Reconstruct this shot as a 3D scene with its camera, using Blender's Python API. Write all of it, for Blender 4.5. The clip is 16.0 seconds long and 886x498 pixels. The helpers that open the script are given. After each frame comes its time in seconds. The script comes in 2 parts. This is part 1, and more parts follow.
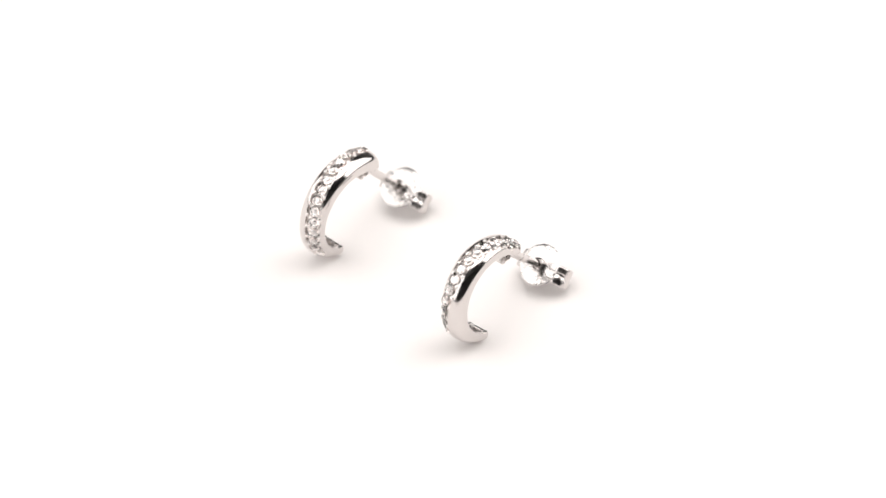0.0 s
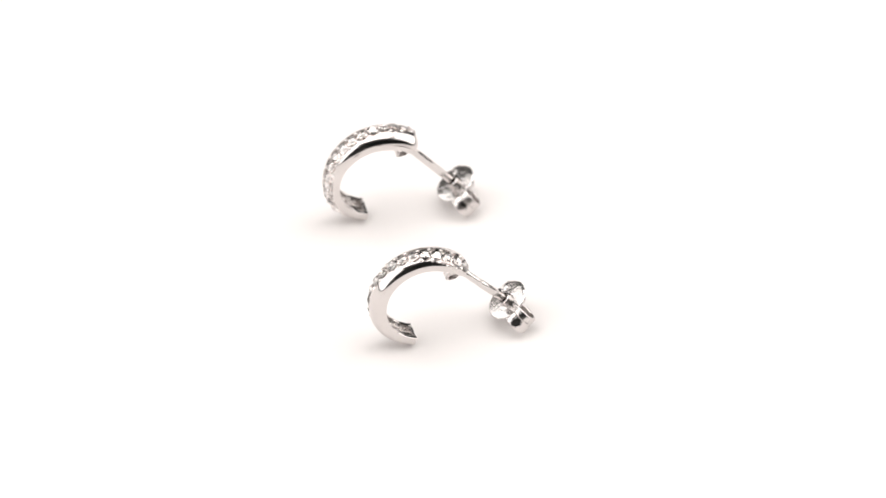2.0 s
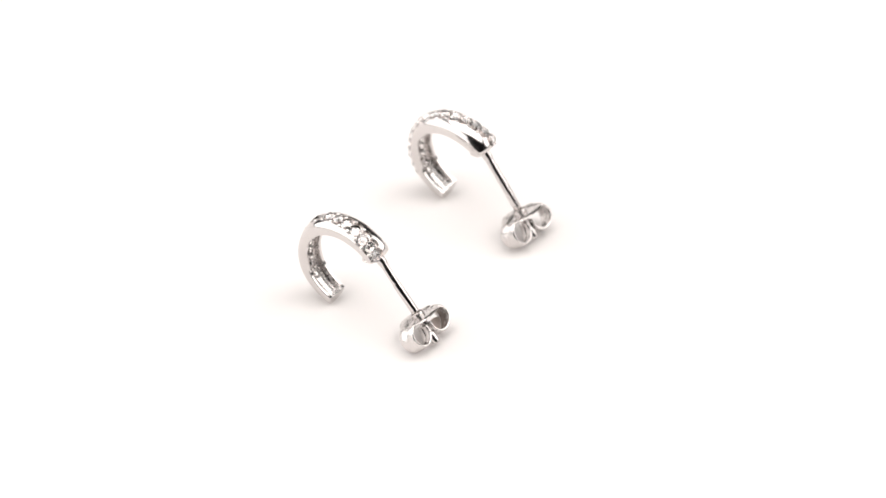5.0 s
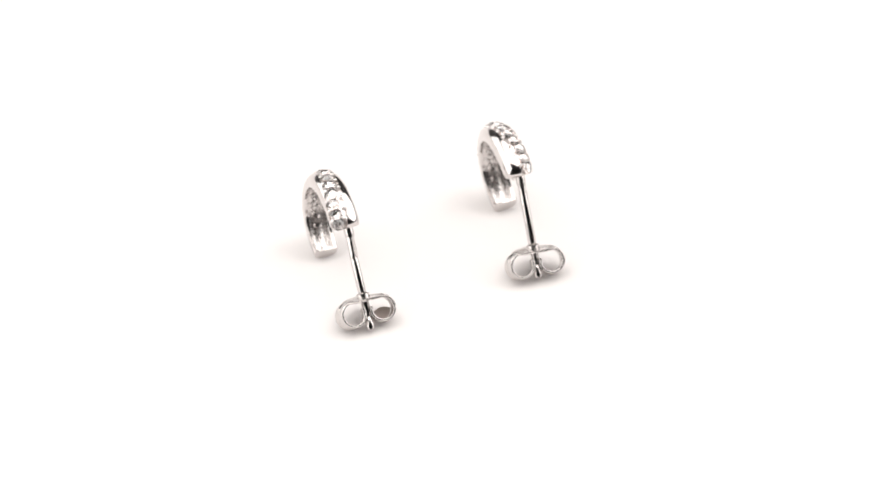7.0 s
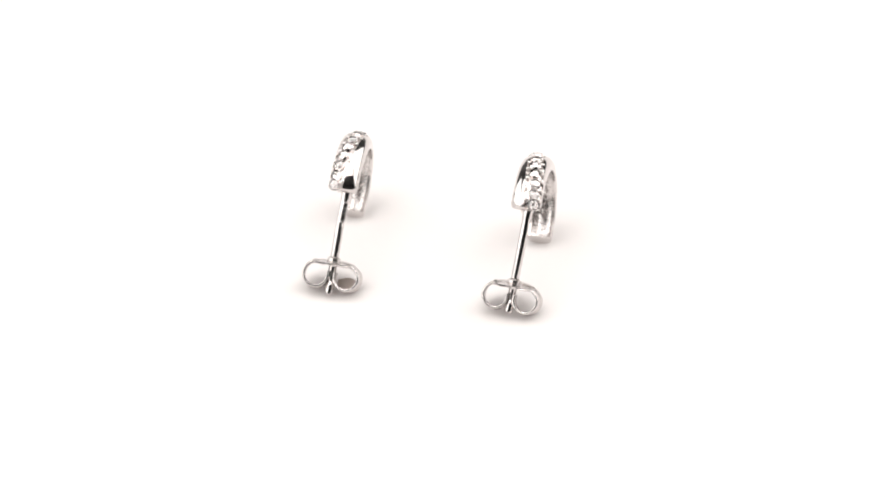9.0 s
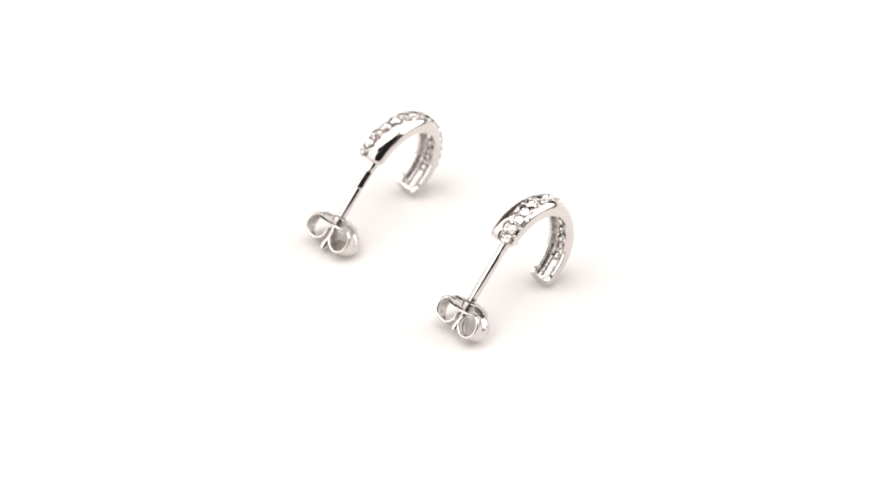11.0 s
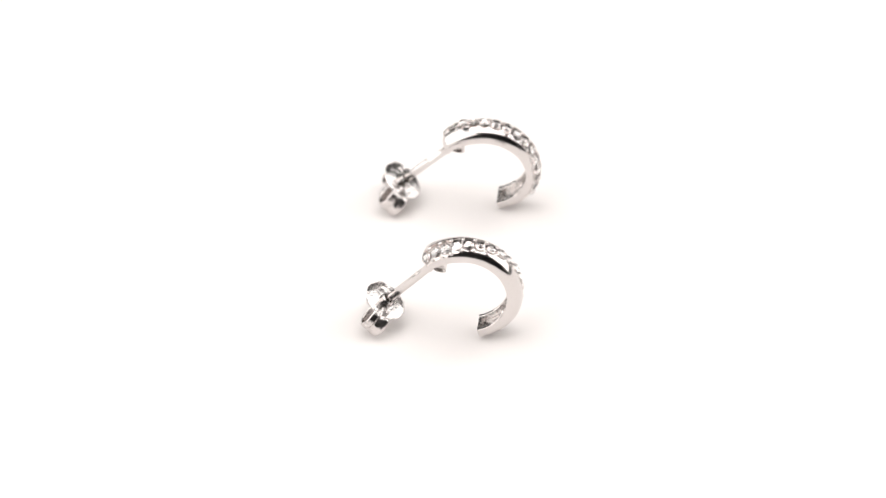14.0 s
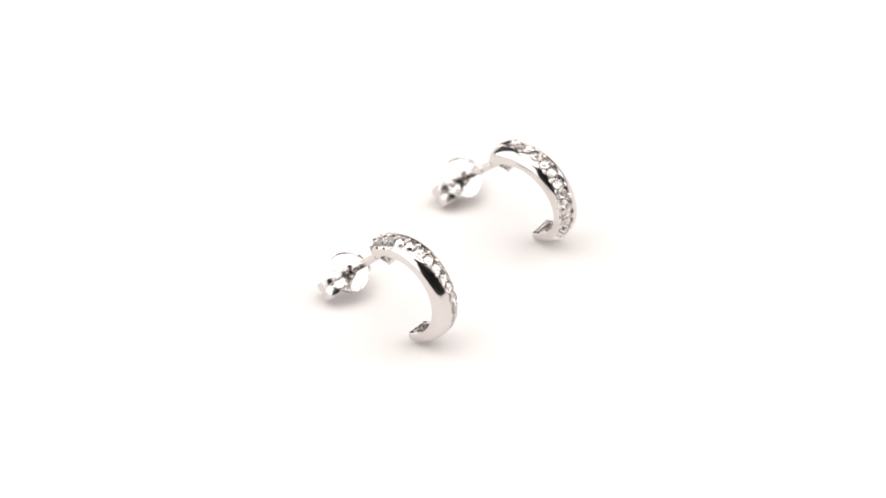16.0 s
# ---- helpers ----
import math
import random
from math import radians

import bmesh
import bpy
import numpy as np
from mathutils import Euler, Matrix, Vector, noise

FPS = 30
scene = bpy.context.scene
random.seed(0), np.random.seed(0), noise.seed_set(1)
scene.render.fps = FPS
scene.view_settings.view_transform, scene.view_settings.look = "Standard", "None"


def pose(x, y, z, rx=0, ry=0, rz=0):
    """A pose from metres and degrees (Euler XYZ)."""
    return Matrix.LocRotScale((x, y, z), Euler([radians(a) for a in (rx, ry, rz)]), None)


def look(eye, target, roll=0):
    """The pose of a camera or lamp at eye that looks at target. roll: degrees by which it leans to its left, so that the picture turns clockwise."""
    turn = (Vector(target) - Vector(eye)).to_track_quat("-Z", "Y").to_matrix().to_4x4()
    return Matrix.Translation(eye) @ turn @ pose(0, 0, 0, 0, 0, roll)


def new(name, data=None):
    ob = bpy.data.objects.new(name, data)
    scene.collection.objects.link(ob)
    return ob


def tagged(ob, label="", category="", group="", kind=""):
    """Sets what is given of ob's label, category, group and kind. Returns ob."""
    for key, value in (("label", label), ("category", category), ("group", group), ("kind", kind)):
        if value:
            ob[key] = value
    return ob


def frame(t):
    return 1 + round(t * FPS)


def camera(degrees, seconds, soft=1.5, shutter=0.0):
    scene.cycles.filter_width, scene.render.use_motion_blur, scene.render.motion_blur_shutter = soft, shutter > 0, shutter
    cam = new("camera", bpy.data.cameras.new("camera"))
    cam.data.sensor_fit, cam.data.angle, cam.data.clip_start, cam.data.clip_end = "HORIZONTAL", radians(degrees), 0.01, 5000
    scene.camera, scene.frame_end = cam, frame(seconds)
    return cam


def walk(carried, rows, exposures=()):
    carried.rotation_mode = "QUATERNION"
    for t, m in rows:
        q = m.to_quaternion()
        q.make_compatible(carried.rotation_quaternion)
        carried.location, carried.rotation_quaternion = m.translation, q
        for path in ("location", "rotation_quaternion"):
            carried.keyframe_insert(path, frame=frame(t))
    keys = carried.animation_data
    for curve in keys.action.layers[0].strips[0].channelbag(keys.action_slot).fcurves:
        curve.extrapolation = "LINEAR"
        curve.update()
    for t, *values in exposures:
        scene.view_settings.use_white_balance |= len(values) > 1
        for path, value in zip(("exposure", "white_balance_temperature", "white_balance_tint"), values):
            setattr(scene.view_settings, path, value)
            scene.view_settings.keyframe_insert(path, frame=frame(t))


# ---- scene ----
# ---- camera: stands still over the turntable ----
cam = camera(9.96, 16.0, soft=1.5)
cam.data.dof.use_dof, cam.data.dof.focus_distance, cam.data.dof.aperture_fstop = True, 0.4708, 27.0
EYE = (0.0, -0.3578, 0.3214)
walk(cam, [(0.0, look(EYE, (0.00054, 0.0, 0.00218), -0.69)), (16.0, look(EYE, (0.00054, 0.0, 0.00218), -0.69))])

# ---- light: softboxes above and on both sides of the table, in a dark room ----
world = bpy.data.worlds.new("world")
scene.world = world
world.use_nodes = True
world.node_tree.nodes["Background"].inputs[0].default_value = (0.02, 0.02, 0.022, 1)
world.node_tree.nodes["Background"].inputs[1].default_value = 1.0


def area_lamp(name, eye, target, sx, sy, watts, colour=(1.0, 0.973, 0.950)):
    data = bpy.data.lights.new(name, "AREA")
    data.shape, data.size, data.size_y, data.energy, data.color = "RECTANGLE", sx, sy, watts, colour
    new(name, data).matrix_world = look(eye, target)


area_lamp("softbox_top", (0, 0.04, 0.62), (0, 0.04, 0), 0.80, 0.62, 4.1)
area_lamp("softbox_side", (-0.498, 0.03, 0.31), (-0.048, 0.16, 0.20), 1.10, 0.60, 3.9)
area_lamp("softbox_side", (0.48, 0.058, 0.335), (0.02, -0.072, 0.225), 0.63, 0.55, 2.45)
scene.view_settings.exposure = 0.0

MM = 0.001
RATE = 16.76             # degrees a second, clockwise seen from above


# ---- materials ----
def node_material(name):
    m = bpy.data.materials.new(name)
    m.use_nodes = True
    nt = m.node_tree
    return m, nt, nt.nodes["Principled BSDF"]


def noise_tex(nt, scale, detail=4.0, rough=0.55):
    co = nt.nodes.new("ShaderNodeTexCoord")
    n = nt.nodes.new("ShaderNodeTexNoise")
    n.inputs["Scale"].default_value, n.inputs["Detail"].default_value, n.inputs["Roughness"].default_value = scale, detail, rough
    nt.links.new(co.outputs["Object"], n.inputs["Vector"])
    return n


def ramp(nt, src, lo, hi):
    r = nt.nodes.new("ShaderNodeMapRange")
    r.inputs["To Min"].default_value, r.inputs["To Max"].default_value = lo, hi
    r.inputs["From Min"].default_value, r.inputs["From Max"].default_value = 0.3, 0.7
    nt.links.new(src, r.inputs["Value"])
    return r.outputs["Result"]


def bump(nt, bsdf, src, strength, dist):
    b = nt.nodes.new("ShaderNodeBump")
    b.inputs["Strength"].default_value, b.inputs["Distance"].default_value = strength, dist
    nt.links.new(src, b.inputs["Height"])
    nt.links.new(b.outputs["Normal"], bsdf.inputs["Normal"])


def tinted(nt, bsdf, src, a, b):
    mix = nt.nodes.new("ShaderNodeMix")
    mix.data_type = "RGBA"
    mix.inputs["A"].default_value, mix.inputs["B"].default_value = (*a, 1), (*b, 1)
    nt.links.new(src, mix.inputs["Factor"])
    nt.links.new(mix.outputs["Result"], bsdf.inputs["Base Color"])


def silver(name, rough, wave, tone=0.71, grain=0.0, dents=260.0):
    m, nt, b = node_material(name)
    b.inputs["Metallic"].default_value = 1.0
    big, fine = noise_tex(nt, dents, 3.0), noise_tex(nt, 2600.0, 5.0)
    tinted(nt, b, ramp(nt, big.outputs["Fac"], 0, 1), (tone, tone * 0.955, tone * 0.935), (tone * 0.94, tone * 0.893, tone * 0.872))
    nt.links.new(ramp(nt, fine.outputs["Fac"], rough * 0.6, rough * 1.5), b.inputs["Roughness"])
    height = nt.nodes.new("ShaderNodeMath")
    height.operation = "MULTIPLY_ADD"
    height.inputs[1].default_value = grain
    nt.links.new(fine.outputs["Fac"], height.inputs[0])
    nt.links.new(big.outputs["Fac"], height.inputs[2])
    bump(nt, b, height.outputs[0], wave, 0.00012)
    return m


def zirconia():
    m, nt, b = node_material("cut_zirconia")
    b.inputs["Base Color"].default_value = (0.985, 0.985, 0.99, 1)
    b.inputs["Transmission Weight"].default_value = 1.0
    b.inputs["IOR"].default_value = 2.15
    b.inputs["Roughness"].default_value = 0.01
    return m


def matte(name, a, b_, rough, scale, fine_scale, depth):
    m, nt, b = node_material(name)
    big, fine = noise_tex(nt, scale, 4.0), noise_tex(nt, fine_scale, 6.0)
    tinted(nt, b, ramp(nt, big.outputs["Fac"], 0, 1), a, b_)
    nt.links.new(ramp(nt, fine.outputs["Fac"], rough - 0.06, rough + 0.06), b.inputs["Roughness"])
    b.inputs["Specular IOR Level"].default_value = 0.2
    bump(nt, b, fine.outputs["Fac"], 0.15, depth)
    return m


POLISHED = silver("polished_silver", 0.12, 0.12, 0.71, 0.02)
CAST = silver("cast_silver", 0.24, 0.8, 0.74, 0.3, 500.0)
SHEET = silver("sheet_silver", 0.20, 0.9, 0.70, 0.08, 1000.0)
# the band's silver made lighter, to brighten the stones and their shaded gaps
SEAT = silver("lightened_silver", 0.26, 0.4, 0.92)
STONE = zirconia()
# mirror added on the stones' backs in place of their inner reflection
GLINT_MIRROR = silver("inner_glint_mirror", 0.06, 0.0, 0.98)
TABLE_WHITE = matte("white_matte_acrylic", (0.885, 0.848, 0.835), (0.892, 0.858, 0.846), 0.7, 30.0, 1500.0, 0.00002)
TAN = matte("dull_tan", (0.50, 0.42, 0.38), (0.58, 0.50, 0.46), 0.5, 900.0, 4000.0, 0.00001)
GREY = matte("grey_room_paint", (0.11, 0.11, 0.11), (0.13, 0.128, 0.126), 0.8, 2.0, 60.0, 0.001)
DARK = matte("dark_room_paint", (0.22, 0.22, 0.22), (0.25, 0.248, 0.245), 0.8, 2.0, 60.0, 0.001)


# ---- building helpers ----
def finish(bm, name, material, smooth=True, sharp=38):
    bmesh.ops.recalc_face_normals(bm, faces=bm.faces)
    me = bpy.data.meshes.new(name)
    bm.to_mesh(me)
    bm.free()
    me.materials.append(material)
    if smooth:
        me.polygons.foreach_set("use_smooth", [True] * len(me.polygons))
        me.set_sharp_from_angle(angle=radians(sharp))
    return me


def part(name, bm, material, parent, label="", smooth=True, sharp=38):
    ob = new(name, finish(bm, name, material, smooth, sharp))
    ob.parent = parent
    return tagged(ob, label)


def box_bm(lo, hi, bevel=0.0):
    bm = bmesh.new()
    c, d = (Vector(lo) + Vector(hi)) / 2, Vector(hi) - Vector(lo)
    bmesh.ops.create_cube(bm, size=1, matrix=Matrix.Translation(c) @ Matrix.Diagonal((*d, 1)))
    if bevel:
        bmesh.ops.bevel(bm, geom=bm.edges[:], offset=bevel, segments=2, affect="EDGES")
    return bm


def rings_bm(rings, closed_ring=True, cap=True, closed_path=False):
    """A skin over rows of points of equal number."""
    bm = bmesh.new()
    vs = [[bm.verts.new(p) for p in r] for r in rings]
    n = len(rings[0])
    for i in range(len(vs) - (0 if closed_path else 1)):
        for j in range(n if closed_ring else n - 1):
            a, b = vs[i], vs[(i + 1) % len(vs)]
            k = (j + 1) % n
            bm.faces.new((a[j], a[k], b[k], b[j]))
    if cap:
        bm.faces.new(vs[0])
        bm.faces.new(list(reversed(vs[-1])))
    return bm


# ---- the table and the room round it ----
def structure(name, bm, material, label):
    ob = new(name, finish(bm, name, material, False))
    return tagged(ob, label, name.split("_")[0], kind="structure")


structure("table_top", box_bm((-0.9, -0.75, -0.040), (0.9, 0.75, -0.0105), 0.002), TABLE_WHITE, "plain white studio table")
structure("floor", box_bm((-2.0, -2.0, -0.80), (2.0, 2.0, -0.75)), DARK, "dark floor of the studio room")
structure("wall_north", box_bm((-2.0, 0.80, -0.75), (2.0, 0.90, 1.8)), GREY, "dark grey painted studio wall")
structure("wall_south", box_bm((-2.0, -2.1, -0.75), (2.0, -2.0, 1.8)), DARK, "dark painted studio wall")
structure("wall_east", box_bm((2.0, -2.0, -0.75), (2.1, 2.0, 1.8)), DARK, "dark painted studio wall")
structure("wall_west", box_bm((-2.1, -2.0, -0.75), (-2.0, 2.0, 1.8)), DARK, "dark painted studio wall")
structure("ceiling_room", box_bm((-2.1, -2.1, 1.8), (2.1, 2.1, 1.9)), DARK, "dark studio ceiling")


def build_turntable():
    prof = [(0.0, 0.0), (0.2385, 0.0), (0.2395, -0.0004), (0.24, -0.0014), (0.24, -0.0085), (0.2392, -0.0098), (0.0, -0.0103)]
    bm = bmesh.new()
    n, rings = 160, []
    for r, z in prof[1:-1]:
        rings.append([bm.verts.new((r * math.cos(2 * math.pi * k / n), r * math.sin(2 * math.pi * k / n), z)) for k in range(n)])
    for a, b in zip(rings, rings[1:]):
        for k in range(n):
            bm.faces.new((a[k], b[k], b[(k + 1) % n], a[(k + 1) % n]))
    bm.faces.new(rings[0])
    bm.faces.new(list(reversed(rings[-1])))
    ob = new("turntable", finish(bm, "turntable", TABLE_WHITE, True, 30))
    return tagged(ob, "white matte turntable disc turning slowly under two earrings", "turntable")


turntable = build_turntable()


# ---- the earrings: x along the post, y across the band, z up; millimetres until made ----
class Band:
    """The half hoop: its section along the arc, with a slanted seat for the stones."""

    def __init__(self, side, start, stop, height, shift, flare, wide, tall):
        self.side, self.start, self.stop, self.height, self.shift, self.flare = side, start, stop, height, shift, flare
        self.wide, self.tall, self.rise = wide, tall, 0.34
        self.ro = 5.35
        self.seat_stop = 222.0
        # the stones: angle, radius and the angle to the next one
        rng = random.Random(7 if side > 0 else 11)
        self.stones = []
        a = start + 10.0
        while a < self.seat_stop - 4:
            rad = self.stone_size(a) * rng.uniform(0.97, 1.03)
            step = math.degrees(2.04 * rad / 5.30)
            self.stones.append((a, rad, step))
            a += step

    def part_way(self, a):
        return (a - self.start) / (self.stop - self.start)

    def from_end(self, a):
        return radians(a - self.start) * 5.0

    def width(self, a):
        f = self.part_way(a)
        near = max(0.0, min(1.0, self.from_end(a) / 0.8))
        return (self.wide - 0.10 * f - 0.38 * max(0.0, f - 0.4) / 0.6) * (0.91 + 0.09 * math.sqrt(1 - (1 - near) ** 2))

    def thick(self, a):
        f = self.part_way(a)
        return 1.42 - 0.24 * max(0.0, 1 - f / 0.22) - 0.08 * min(1.0, f / 0.6) - 0.12 * max(0.0, f - 0.6) / 0.4

    def inner(self, a):
        return self.ro - self.thick(a)

    def seat_half(self, a):
        f = (a - self.start) / (self.seat_stop - self.start)
        return self.stone_size(a) + 0.27 - 0.12 * max(0.0, min(1.0, (f - 0.15) / 0.35))

    def stone_size(self, a):
        f = (a - self.start) / (self.seat_stop - self.start)
        return 0.565 - 0.15 * max(0.0, min(1.0, (f - 0.75) / 0.25))

    def seat(self, a):
        """Middle, half width and depth of the stones' seat."""
        w = self.width(a)
        f = (a - self.start) / (self.seat_stop - self.start)
        mid = self.side * w * (0.325 - 0.655 * max(0.0, min(1.0, 1.12 * f)))
        # scalloped edges: wide at each stone, drawn in between them
        bulge = max(math.exp(-((a - c) / (0.36 * step)) ** 2) for c, _, step in self.stones)
        half = self.seat_half(a) * (0.84 + 0.20 * bulge)
        fade = max(0.0, min(1.0, (a - self.start - 4.5) / 1.5)) * max(0.0, min(1.0, (self.seat_stop - a) / 3.0))
        return mid, half, 0.30 * fade

    def outer(self, a, b):
        """Radius of the domed outer face."""
        w = self.width(a)
        t = min(1.0, abs(2 * b / w))
        near = max(0.0, min(1.0, self.from_end(a) / 1.3))
        blunt = 0.12 + 0.88 * math.sqrt(1 - (1 - near) ** 2)
        full = 0.16 * math.exp(-((a - 205) / 28) ** 2)
        return self.inner(a) + full + 0.34 + blunt * (self.thick(a) - 0.34 + self.flare * max(0.0, 1 - self.part_way(a) / 0.3)) * (1 - t ** 2.15) ** (1 / 2.15)

    def place(self, a, b, r):
        # the end at the post is cut back on the inside
        a += 5.5 * max(0.0, self.ro - r) * max(0.0, 1 - (a - self.start) / 16)
        c, s = math.cos(radians(a)), math.sin(radians(a))
        rise = self.rise * max(0.0, 1 - (a - self.start) / 42) ** 1.5
        return Vector((0.963 * r * c + self.shift, b, self.tall * r * s + self.height + rise))

    def section(self, a):
        w = self.width(a)
        mid, half, deep = self.seat(a)
        e = w / 2
        b1, b2 = max(-0.965 * e, mid - half), min(0.965 * e, mid + half)
        u1, u2 = math.asin(b1 / e), math.asin(b2 / e)
        pts = []
        for k in range(10):
            u = -math.pi / 2 + (u1 + math.pi / 2) * k / 9
            pts.append((e * math.sin(u), 0.0))
        for k in range(7):
            u = u1 + (u2 - u1) * (0.04 + 0.92 * k / 6)
            pts.append((e * math.sin(u), deep))
        for k in range(10):
            u = u2 + (math.pi / 2 - u2) * k / 9
            pts.append((e * math.sin(u), 0.0))
        row = [self.place(a, b, self.outer(a, b) - d) for b, d in pts]
        # hollow inside, closed at both ends
        rim = 0.34
        inset = max(0.0, min(1.0, (a - self.start - 9.0) / 1.0)) * max(0.0, min(1.0, (self.stop - 4.0 - a) / 0.8))
        dep = 0.58 * inset
        near = max(0.0, min(1.0, self.from_end(a) / 0.9))
        lift = 0.15 * (1 - math.sqrt(1 - (1 - near) ** 2))
        for b, d in ((e - 0.03, 0.0), (e - 0.07, -0.03), (e - rim + 0.04, -0.03), (e - rim, 0.02 * inset), (e - rim - 0.05, dep), (0.42 * e, dep + 0.03 * inset), (0.30 * e, 0.90 * dep), (0.10 * e, 0.84 * dep),
                     (-0.10 * e, 0.84 * dep), (-0.30 * e, 0.90 * dep), (-0.42 * e, dep + 0.03 * inset), (-e + rim + 0.05, dep), (-e + rim, 0.02 * inset), (-e + rim - 0.04, -0.03), (-e + 0.07, -0.03), (-e + 0.03, 0.0)):
            row.append(self.place(a, b, self.inner(a) + d + lift))
        return row

    def mesh(self):
        n = 330
        rows = []
        steps = [self.start + s for s in (0, 0.05, 0.15, 0.3, 0.5, 0.75, 1.05, 1.35, 1.68)] + [self.start + 2 + (self.stop - self.start - 2) * k / n for k in range(n + 1)]
        for a in steps:
            rows.append([p * MM for p in self.section(a)])
        bm = rings_bm(rows)
        bm.faces.ensure_lookup_table()
        count = len(rows[0])
        for i, a in enumerate(steps[:-1]):
            for j in range(30, count - 4):
                bm.faces[i * count + j].material_index = 2
            if self.seat(a)[2] > 0.05:
                for j in range(10, 16):
                    bm.faces[i * count + j].material_index = 1
        return bm


def stone_mesh(table_high, star_high, low_deep, tip_deep):
    """A round brilliant of radius 1: table, star and girdle facets over mirror facets that imitate inner reflection."""
    bm = bmesh.new()
    ring = lambda n, r, z, off=0.0: [bm.verts.new((r * math.cos(2 * math.pi * (k + off) / n), r * math.sin(2 * math.pi * (k + off) / n), z)) for k in range(n)]
    table, star, girdle, low = ring(8, 0.52, table_high), ring(8, 0.78, star_high, 0.5), ring(16, 1.0, 0.02), ring(8, 0.50, -low_deep, 0.0)
    tip = bm.verts.new((0, 0, -tip_deep))
    bm.faces.new(table)
    back = []
    for k in range(8):
        j = (k + 1) % 8
        bm.faces.new((table[k], star[k], table[j]))
        bm.faces.new((star[k], girdle[2 * k + 1], girdle[(2 * k + 2) % 16]))
        bm.faces.new((star[k], girdle[2 * k], girdle[2 * k + 1]))
        bm.faces.new((table[j], star[k], girdle[(2 * k + 2) % 16]))
        bm.faces.new((table[j], girdle[(2 * k + 2) % 16], star[j]))
        back.append(bm.faces.new((low[k], girdle[2 * k + 1], girdle[2 * k])))
        back.append(bm.faces.new((low[k], low[j], girdle[2 * k + 1])))
        back.append(bm.faces.new((low[j], girdle[(2 * k + 2) % 16], girdle[2 * k + 1])))
        back.append(bm.faces.new((tip, low[j], low[k])))
    for f in back:
        f.material_index = 1
    me = finish(bm, "stone", STONE, smooth=False)
    me.materials.append(GLINT_MIRROR)
    return me


STONE_MESHES = stone_mesh(0.36, 0.22, 0.07, 0.16), stone_mesh(0.50, 0.30, 0.22, 0.47), stone_mesh(0.36, 0.22, 0.44, 0.90)


def lathe_along(start, way, prof, n=20, bend=Vector((0, 0, 0)), kink=1.0, flat=None):
    """Rings of (distance, radius) along a way that is straight past the kink; flat: the way in which it is pressed flat before the kink."""
    q = way.to_track_quat("Z", "Y")
    rows = []
    for d, r in prof:
        c = start + way * d + bend * max(0.0, 1 - max(0.0, d) / kink)
        row = []
        for k in range(n):
            p = q @ Vector((r * math.cos(2 * math.pi * k / n), r * math.sin(2 * math.pi * k / n), 0))
            if flat and 0.42 < d < kink - 0.12:
                over = p.dot(flat)
                p += flat * (max(-0.80 * r, min(0.80 * r, over)) - over)
            row.append((c + p) * MM)
        rows.append(row)
    return rings_bm(rows)


def ear_strip(side):
    """The middle line of one curl of the clutch: across, along the post, half width."""
    pts = []
    cx, cy, r = 1.46, 1.31, 1.22
    for k in range(31):
        a = radians(118 - 318 * k / 30)
        spiral = r * (1 - 0.05 * k / 30)
        f = k / 30
        half = 0.76 + 0.12 * math.sin(math.pi * min(1.0, 1.4 * f)) - 0.16 * f
        pts.append((side * (cx + spiral * math.cos(a)), cy - spiral * math.sin(a), half))
    return pts


def strip_bm(line, frame_fn, thick, mid=(0, 0), cone=0.0, low=1.0):
    """A bent sheet strip with rounded edges along a line of (across, along, half width)."""
    rows = []
    for i, (x, y, h) in enumerate(line):
        p, n = line[max(0, i - 1)], line[min(len(line) - 1, i + 1)]
        t = Vector((n[0] - p[0], n[1] - p[1])).normalized()
        o = Vector((-t.y, t.x)) * thick / 2
        row = []
        for s, e in ((0.55, 0.97), (0.88, 0.90), (1, 0.78), (1, 0.26), (0.4, 0.13), (0.4, -0.13), (1, -0.26), (1, -0.78), (0.88, -0.90), (0.55, -0.97), (0, -1), (-0.55, -0.97), (-0.88, -0.90), (-1, -0.78), (-1, -0.26), (-0.4, -0.13), (-0.4, 0.13), (-1, 0.26), (-1, 0.78), (-0.88, 0.90), (-0.55, 0.97), (0, 1)):
            c = 1 - cone * e
            row.append(frame_fn(mid[0] + (x - mid[0]) * c + o.x * s, mid[1] + (y - mid[1]) * c + o.y * s, h * e * (low if e < 0 else 1.0)) * MM)
        rows.append(row)
    return rings_bm(rows)


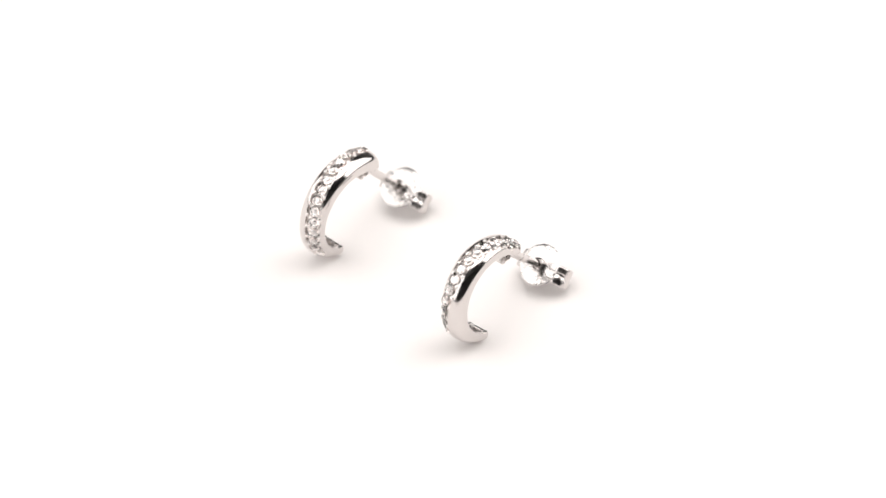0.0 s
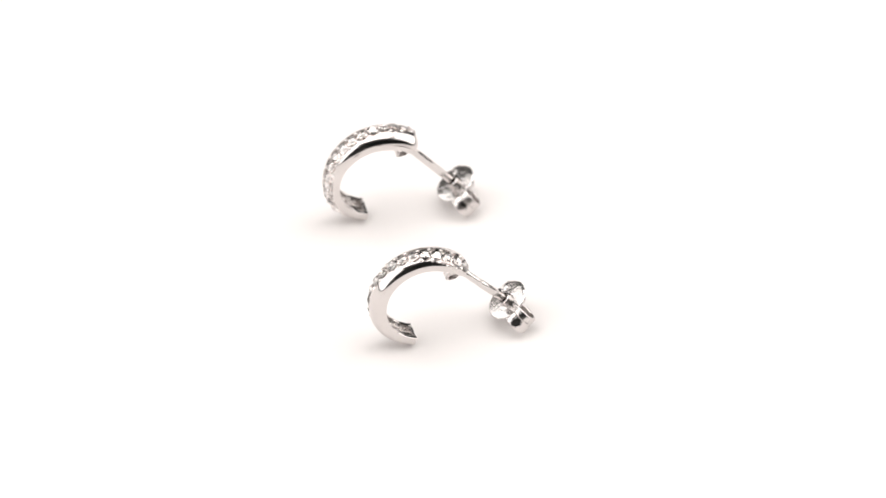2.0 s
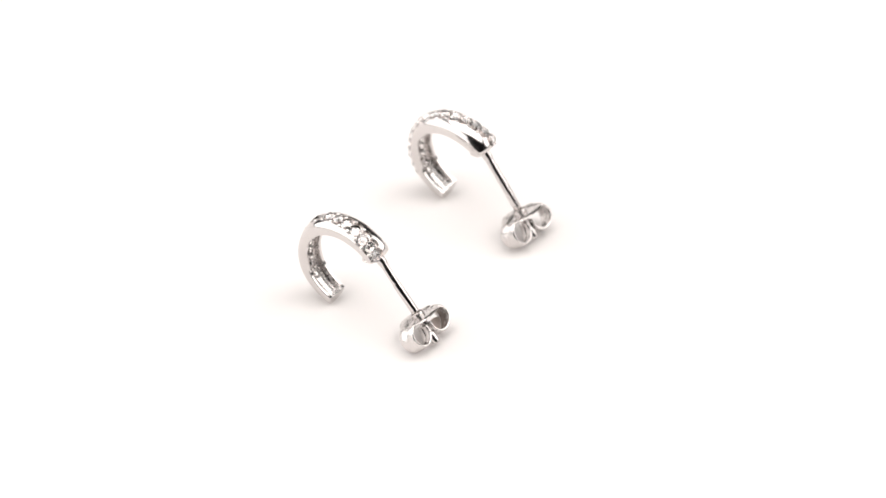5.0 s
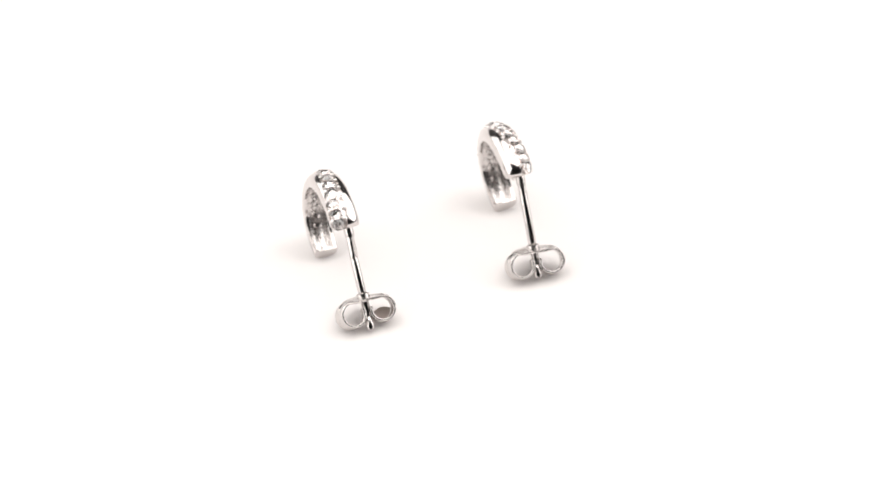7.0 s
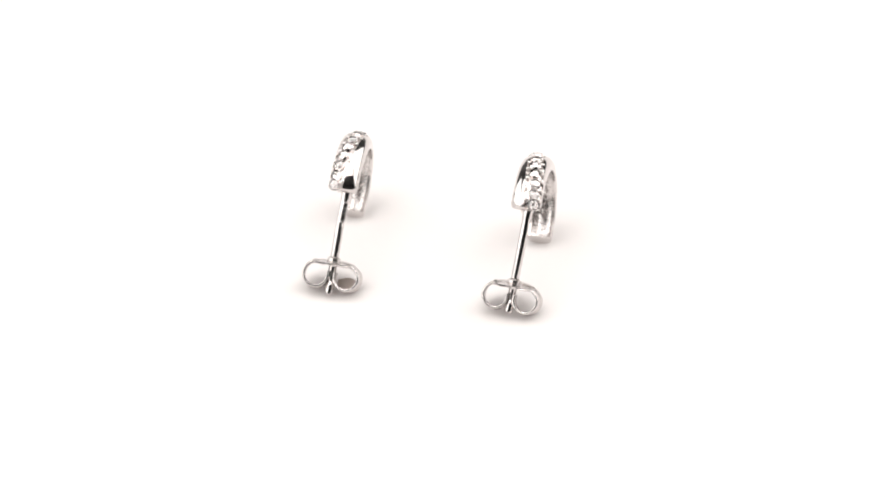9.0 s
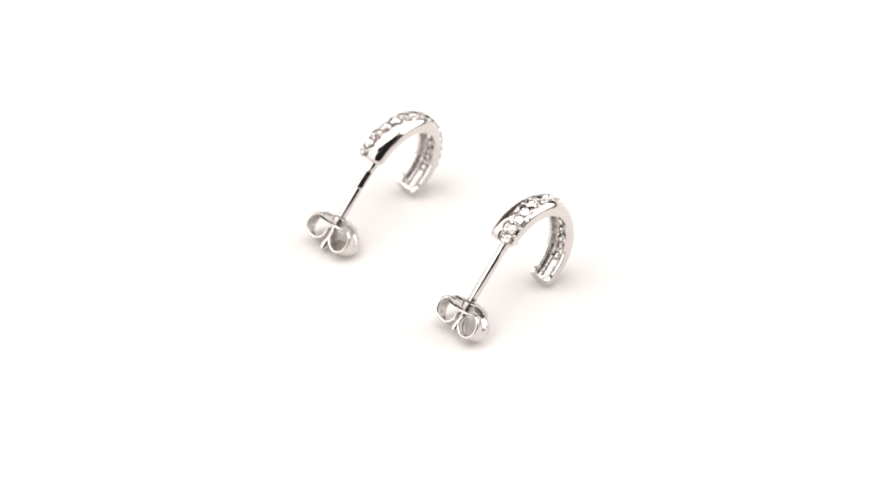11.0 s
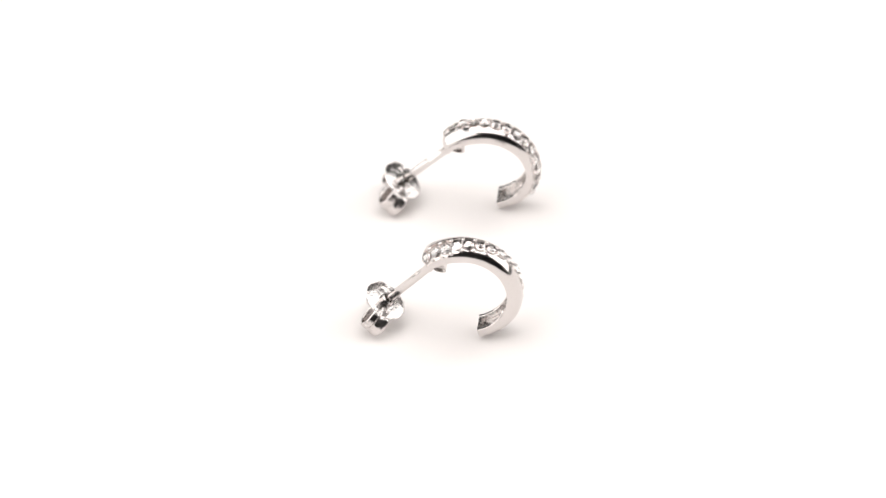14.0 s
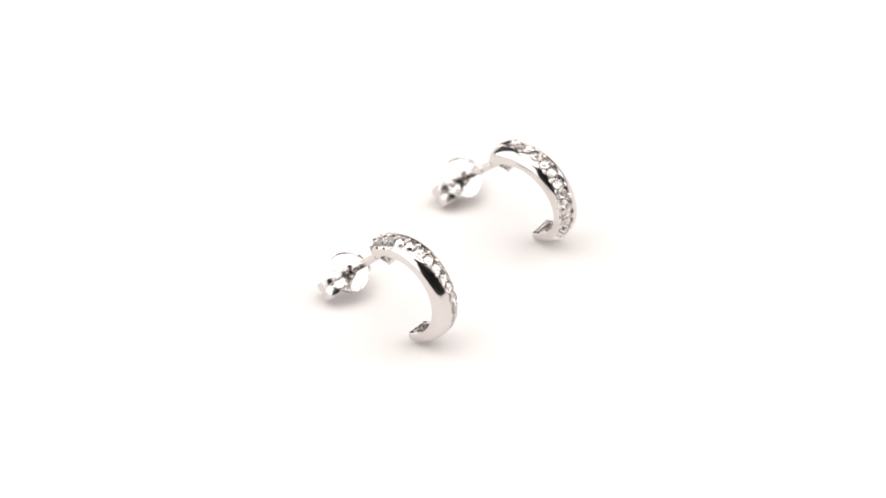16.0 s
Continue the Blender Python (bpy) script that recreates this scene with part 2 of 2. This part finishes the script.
def build_earring(side, start, stop, shift, flare, wide, tall, root, end, clutch_at, kink, bend, label):
    """side: +1 or -1, on which flank the stones begin at the post."""
    thing = new("earring")
    band = Band(side, start, stop, 5.30 * tall, shift, flare, wide, tall)
    hoop = part("hoop", band.mesh(), POLISHED, thing, "polished silver half hoop, hollow inside", sharp=32)
    hoop.data.materials.append(SEAT)
    hoop.data.materials.append(CAST)
    # one row of stones along the slanted seat, shrinking towards its end, with bead prongs in the gaps
    rng = random.Random(17 if side > 0 else 21)
    beads = bmesh.new()

    def seat_point(a, across, sunk):
        """A point of the seat (across: -1 to 1 from edge to edge) and the way out of the band there."""
        mid, _, _ = band.seat(a)
        half, e = band.seat_half(a), band.width(a) / 2
        u1, u2 = math.asin(max(-0.965 * e, mid - half) / e), math.asin(min(0.965 * e, mid + half) / e)
        b = e * math.sin((u1 + u2) / 2 + (u2 - u1) / 2 * across)
        p = band.place(a, b, band.outer(a, b))
        du = band.place(a + 0.5, b, band.outer(a + 0.5, b)) - band.place(a - 0.5, b, band.outer(a - 0.5, b))
        dv = band.place(a, b + 0.03, band.outer(a, b + 0.03)) - band.place(a, b - 0.03, band.outer(a, b - 0.03))
        nrm = dv.cross(du).normalized()
        if nrm.dot(p - Vector((band.shift, 0, band.height))) < 0:
            nrm = -nrm
        return p - nrm * sunk, nrm

    for a, rad, step in band.stones:
        p, nrm = seat_point(a, rng.uniform(-0.03, 0.03), 0.12)
        ob = new("stone", STONE_MESHES[rng.choice((0, 0, 1, 1, 1, 2))])
        ob.parent = thing
        tilt = Euler((rng.uniform(-0.09, 0.09), rng.uniform(-0.09, 0.09), rng.uniform(0, 6.3))).to_quaternion()
        ob.matrix_basis = Matrix.LocRotScale(p * MM, nrm.to_track_quat("Z", "Y") @ tilt, (rad * MM,) * 3)
        a2 = a + 0.5 * step
        if a2 < band.seat_stop - 2:
            for edge in (-0.84, 0.84):
                c, nrm = seat_point(a2, edge + rng.uniform(-0.06, 0.06), 0.05)
                q = nrm.to_track_quat("Z", "Y")
                size = rad * rng.uniform(0.27, 0.38)
                bmesh.ops.create_icosphere(beads, subdivisions=2, radius=MM, matrix=Matrix.LocRotScale(c * MM, q, (size * rng.uniform(0.9, 1.2), size * rng.uniform(1.0, 1.4), size * 0.75)))
    tagged(part("beading", beads, SEAT, thing, "tiny silver beads holding the stones"), kind="stuff")
    # small hollow stop under the hoop, drawn to a blunt point below, beside the post
    prof = []
    for k in range(24):
        c, d = math.cos(2 * math.pi * k / 24), math.sin(2 * math.pi * k / 24)
        prof.append((0.50 * c * (1 - 0.42 * max(0.0, -d)), (0.90 if d > 0 else 0.78) * d))
    lean = start + 2.0
    at, turn = band.place(lean, 0, band.inner(lean) - 0.88) + Vector((0.30, 0, -0.06)), Matrix.Rotation(radians(90 - lean), 3, "Y")
    rows = []
    for y, s in ((-0.30, 0.60), (-0.49, 0.66), (-0.55, 0.80), (-0.55, 0.92), (-0.49, 1.0), (0.49, 1.0), (0.55, 0.92), (0.55, 0.80), (0.49, 0.66), (0.30, 0.60)):
        rows.append([(at + turn @ Vector((x * s, y, z * s))) * MM for x, z in prof])
    part("stop", rings_bm(rows), CAST, thing, "small hollow silver tube under the hoop")
    # open backs of the settings along the hollow
    rims = bmesh.new()
    a = 112.0
    while a < 222:
        c = band.place(a, 0.0, band.inner(a) + 0.38)
        u = (band.place(a + 1, 0, 4.0) - band.place(a - 1, 0, 4.0)).normalized()
        v, w = Vector((0, 1, 0)), u.cross(Vector((0, 1, 0)))
        loop = []
        for k in range(12):
            ang = 2 * math.pi * k / 12
            d = u * math.cos(ang) + v * math.sin(ang)
            loop.append([rims.verts.new((c + d * (0.36 + 0.11 * math.cos(m)) + w * 0.12 * math.sin(m)) * MM) for m in (0.0, 1.57, 3.14, 4.71)])
        for k in range(12):
            p, n = loop[k], loop[(k + 1) % 12]
            for m in range(4):
                rims.faces.new((p[m], p[(m + 1) % 4], n[(m + 1) % 4], n[m]))
        a += 13.5
    tagged(part("setting_back", rims, CAST, hoop, "small cast rims of the stone settings"), kind="stuff")
    # the post, with a soldered foot, a worn step and a groove before its tip
    root, end = Vector(root), Vector(end)
    way = (end - root).normalized()
    length = (end - root).length
    k = kink
    prof = [(-1.40, 0.44), (0.0, 0.46), (0.18, 0.42), (0.40, 0.38)]
    if bend:
        prof += [(0.43, 0.39), (0.8, 0.39), (k - 0.4, 0.39), (k - 0.13, 0.39), (k - 0.10, 0.38), (k, 0.36), (k + 0.15, 0.39)]
    prof += [(k + 0.3, 0.40), (length - 1.55, 0.40), (length - 1.45, 0.33), (length - 1.2, 0.33), (length - 1.1, 0.40), (length - 0.25, 0.40), (length - 0.08, 0.34), (length, 0.2)]
    side_way = Vector((0, 1, 0)) - way * way.y
    flat = (way.cross(side_way).normalized() * -0.8 - side_way.normalized() * 0.6).normalized() if bend else None
    if flat and flat.z < 0:
        flat = -flat
    post = part("post", lathe_along(root, way, prof, n=28, bend=Vector((0, bend, 0)), kink=k, flat=flat), POLISHED, thing, "thin silver ear post" + (" with a flattened, kinked neck" if bend else ""))
    if flat:
        # worn stamp on the flat: three short bars
        stamp = bmesh.new()
        over = flat.cross(way)
        for d in (0.95, 1.22, 1.46):
            c = root + way * d + Vector((0, bend, 0)) * (1 - d / k) + flat * 0.305
            m = Matrix((over, way, flat)).transposed().to_4x4()
            bmesh.ops.create_cube(stamp, size=MM, matrix=Matrix.Translation(c * MM) @ m @ Matrix.Diagonal((0.30, 0.10, 0.03, 1)))
        tagged(part("stamp", stamp, CAST, post, "worn stamped mark on the post"), kind="stuff")
    # the butterfly clutch
    across = Vector((0, 1, 0))
    across = (across - way * across.dot(way)).normalized()
    up = way.cross(across)
    if up.z < 0:
        up = -up
    c0 = root + way * clutch_at
    put = lambda x, y, h: c0 + across * x + way * y + up * h
    n = 26
    plate = []
    for i in range(n + 1):
        x = -1.96 + 3.92 * i / n
        h = max(0.55, math.sqrt(2.06 ** 2 - x * x) * (1 + 0.012 * math.sin(11 * x)))
        plate.append((x, 0.05 - 0.05 * math.cos(x * 1.5), h))
    clutch = part("clutch", strip_bm(plate, lambda x, y, h: put(x, y + 0.12 * h, h), 0.24), SHEET, thing, "pressed silver butterfly clutch pushed on the post")
    for s in (-1, 1):
        part("curl", strip_bm(ear_strip(s), put, 0.29, (s * 0.9, 0.9), 0.05, 1.25), SHEET, clutch, "rolled silver ear")
    if bend:
        # flat tan patch added across the lower part of one curl
        tan_patch = []
        for i in range(15):
            x = -1.01 + 2.02 * i / 14
            far, near = math.sqrt(1.06 - x * x), 0.02 - 0.16 * math.cos(2.6 * x - 0.5)
            tan_patch.append((1.46 + x, 1.31 + (far + near) / 2, (far - near) / 2))
        rows = [[put(x, y + h * e, -0.62 + 0.08 * f) * MM for e, f in ((-1, -1), (1, -1), (1, 1), (-1, 1))] for x, y, h in tan_patch if h > 0.03]
        part("tan_patch", rings_bm(rows), TAN, clutch, "dull tan patch across the foot of one curl")
    part("collar", lathe_along(c0 - way * 0.12, way, [(-0.05, 0.47), (-0.30, 0.50), (-0.36, 0.56), (-0.31, 0.63), (-0.18, 0.60), (0.0, 0.64), (0.3, 0.52), (0.5, 0.42)]), SHEET, clutch)
    tagged(thing, label, "earring", "pair of earrings")
    return thing


earring_a = build_earring(1, 35.0, 256, 0.25, 0.25, 2.84, 1.03, (3.72, 0.08, 7.74), (9.76, -0.82, 1.02), 6.36, 0.9, 0.0,
                          "silver half-hoop stud earring with a slanted band of clear stones")
earring_b = build_earring(-1, 29.5, 256.5, 0.12, 0.0, 2.80, 0.99, (3.86, 0.22, 7.24), (10.40, 0.30, 0.80), 6.14, 2.4, 0.12,
                          "silver half-hoop stud earring with stones slanting the opposite way")
BASE_A = pose(-9.33 * MM, 2.89 * MM, -0.10 * MM, 2.8, 1.6, 48.1)
BASE_B = pose(4.34 * MM, -9.33 * MM, -0.08 * MM, -2.8, 1.7, 48.2)


def motions():
    """The turntable carries both earrings round at a steady rate."""
    times = [0.5 * k for k in range(33)]
    turns = [(t, pose(0, 0, 0, 0, 0, -RATE * t)) for t in times]
    walk(turntable, turns)
    walk(earring_a, [(t, m @ BASE_A) for t, m in turns])
    walk(earring_b, [(t, m @ BASE_B) for t, m in turns])


motions()
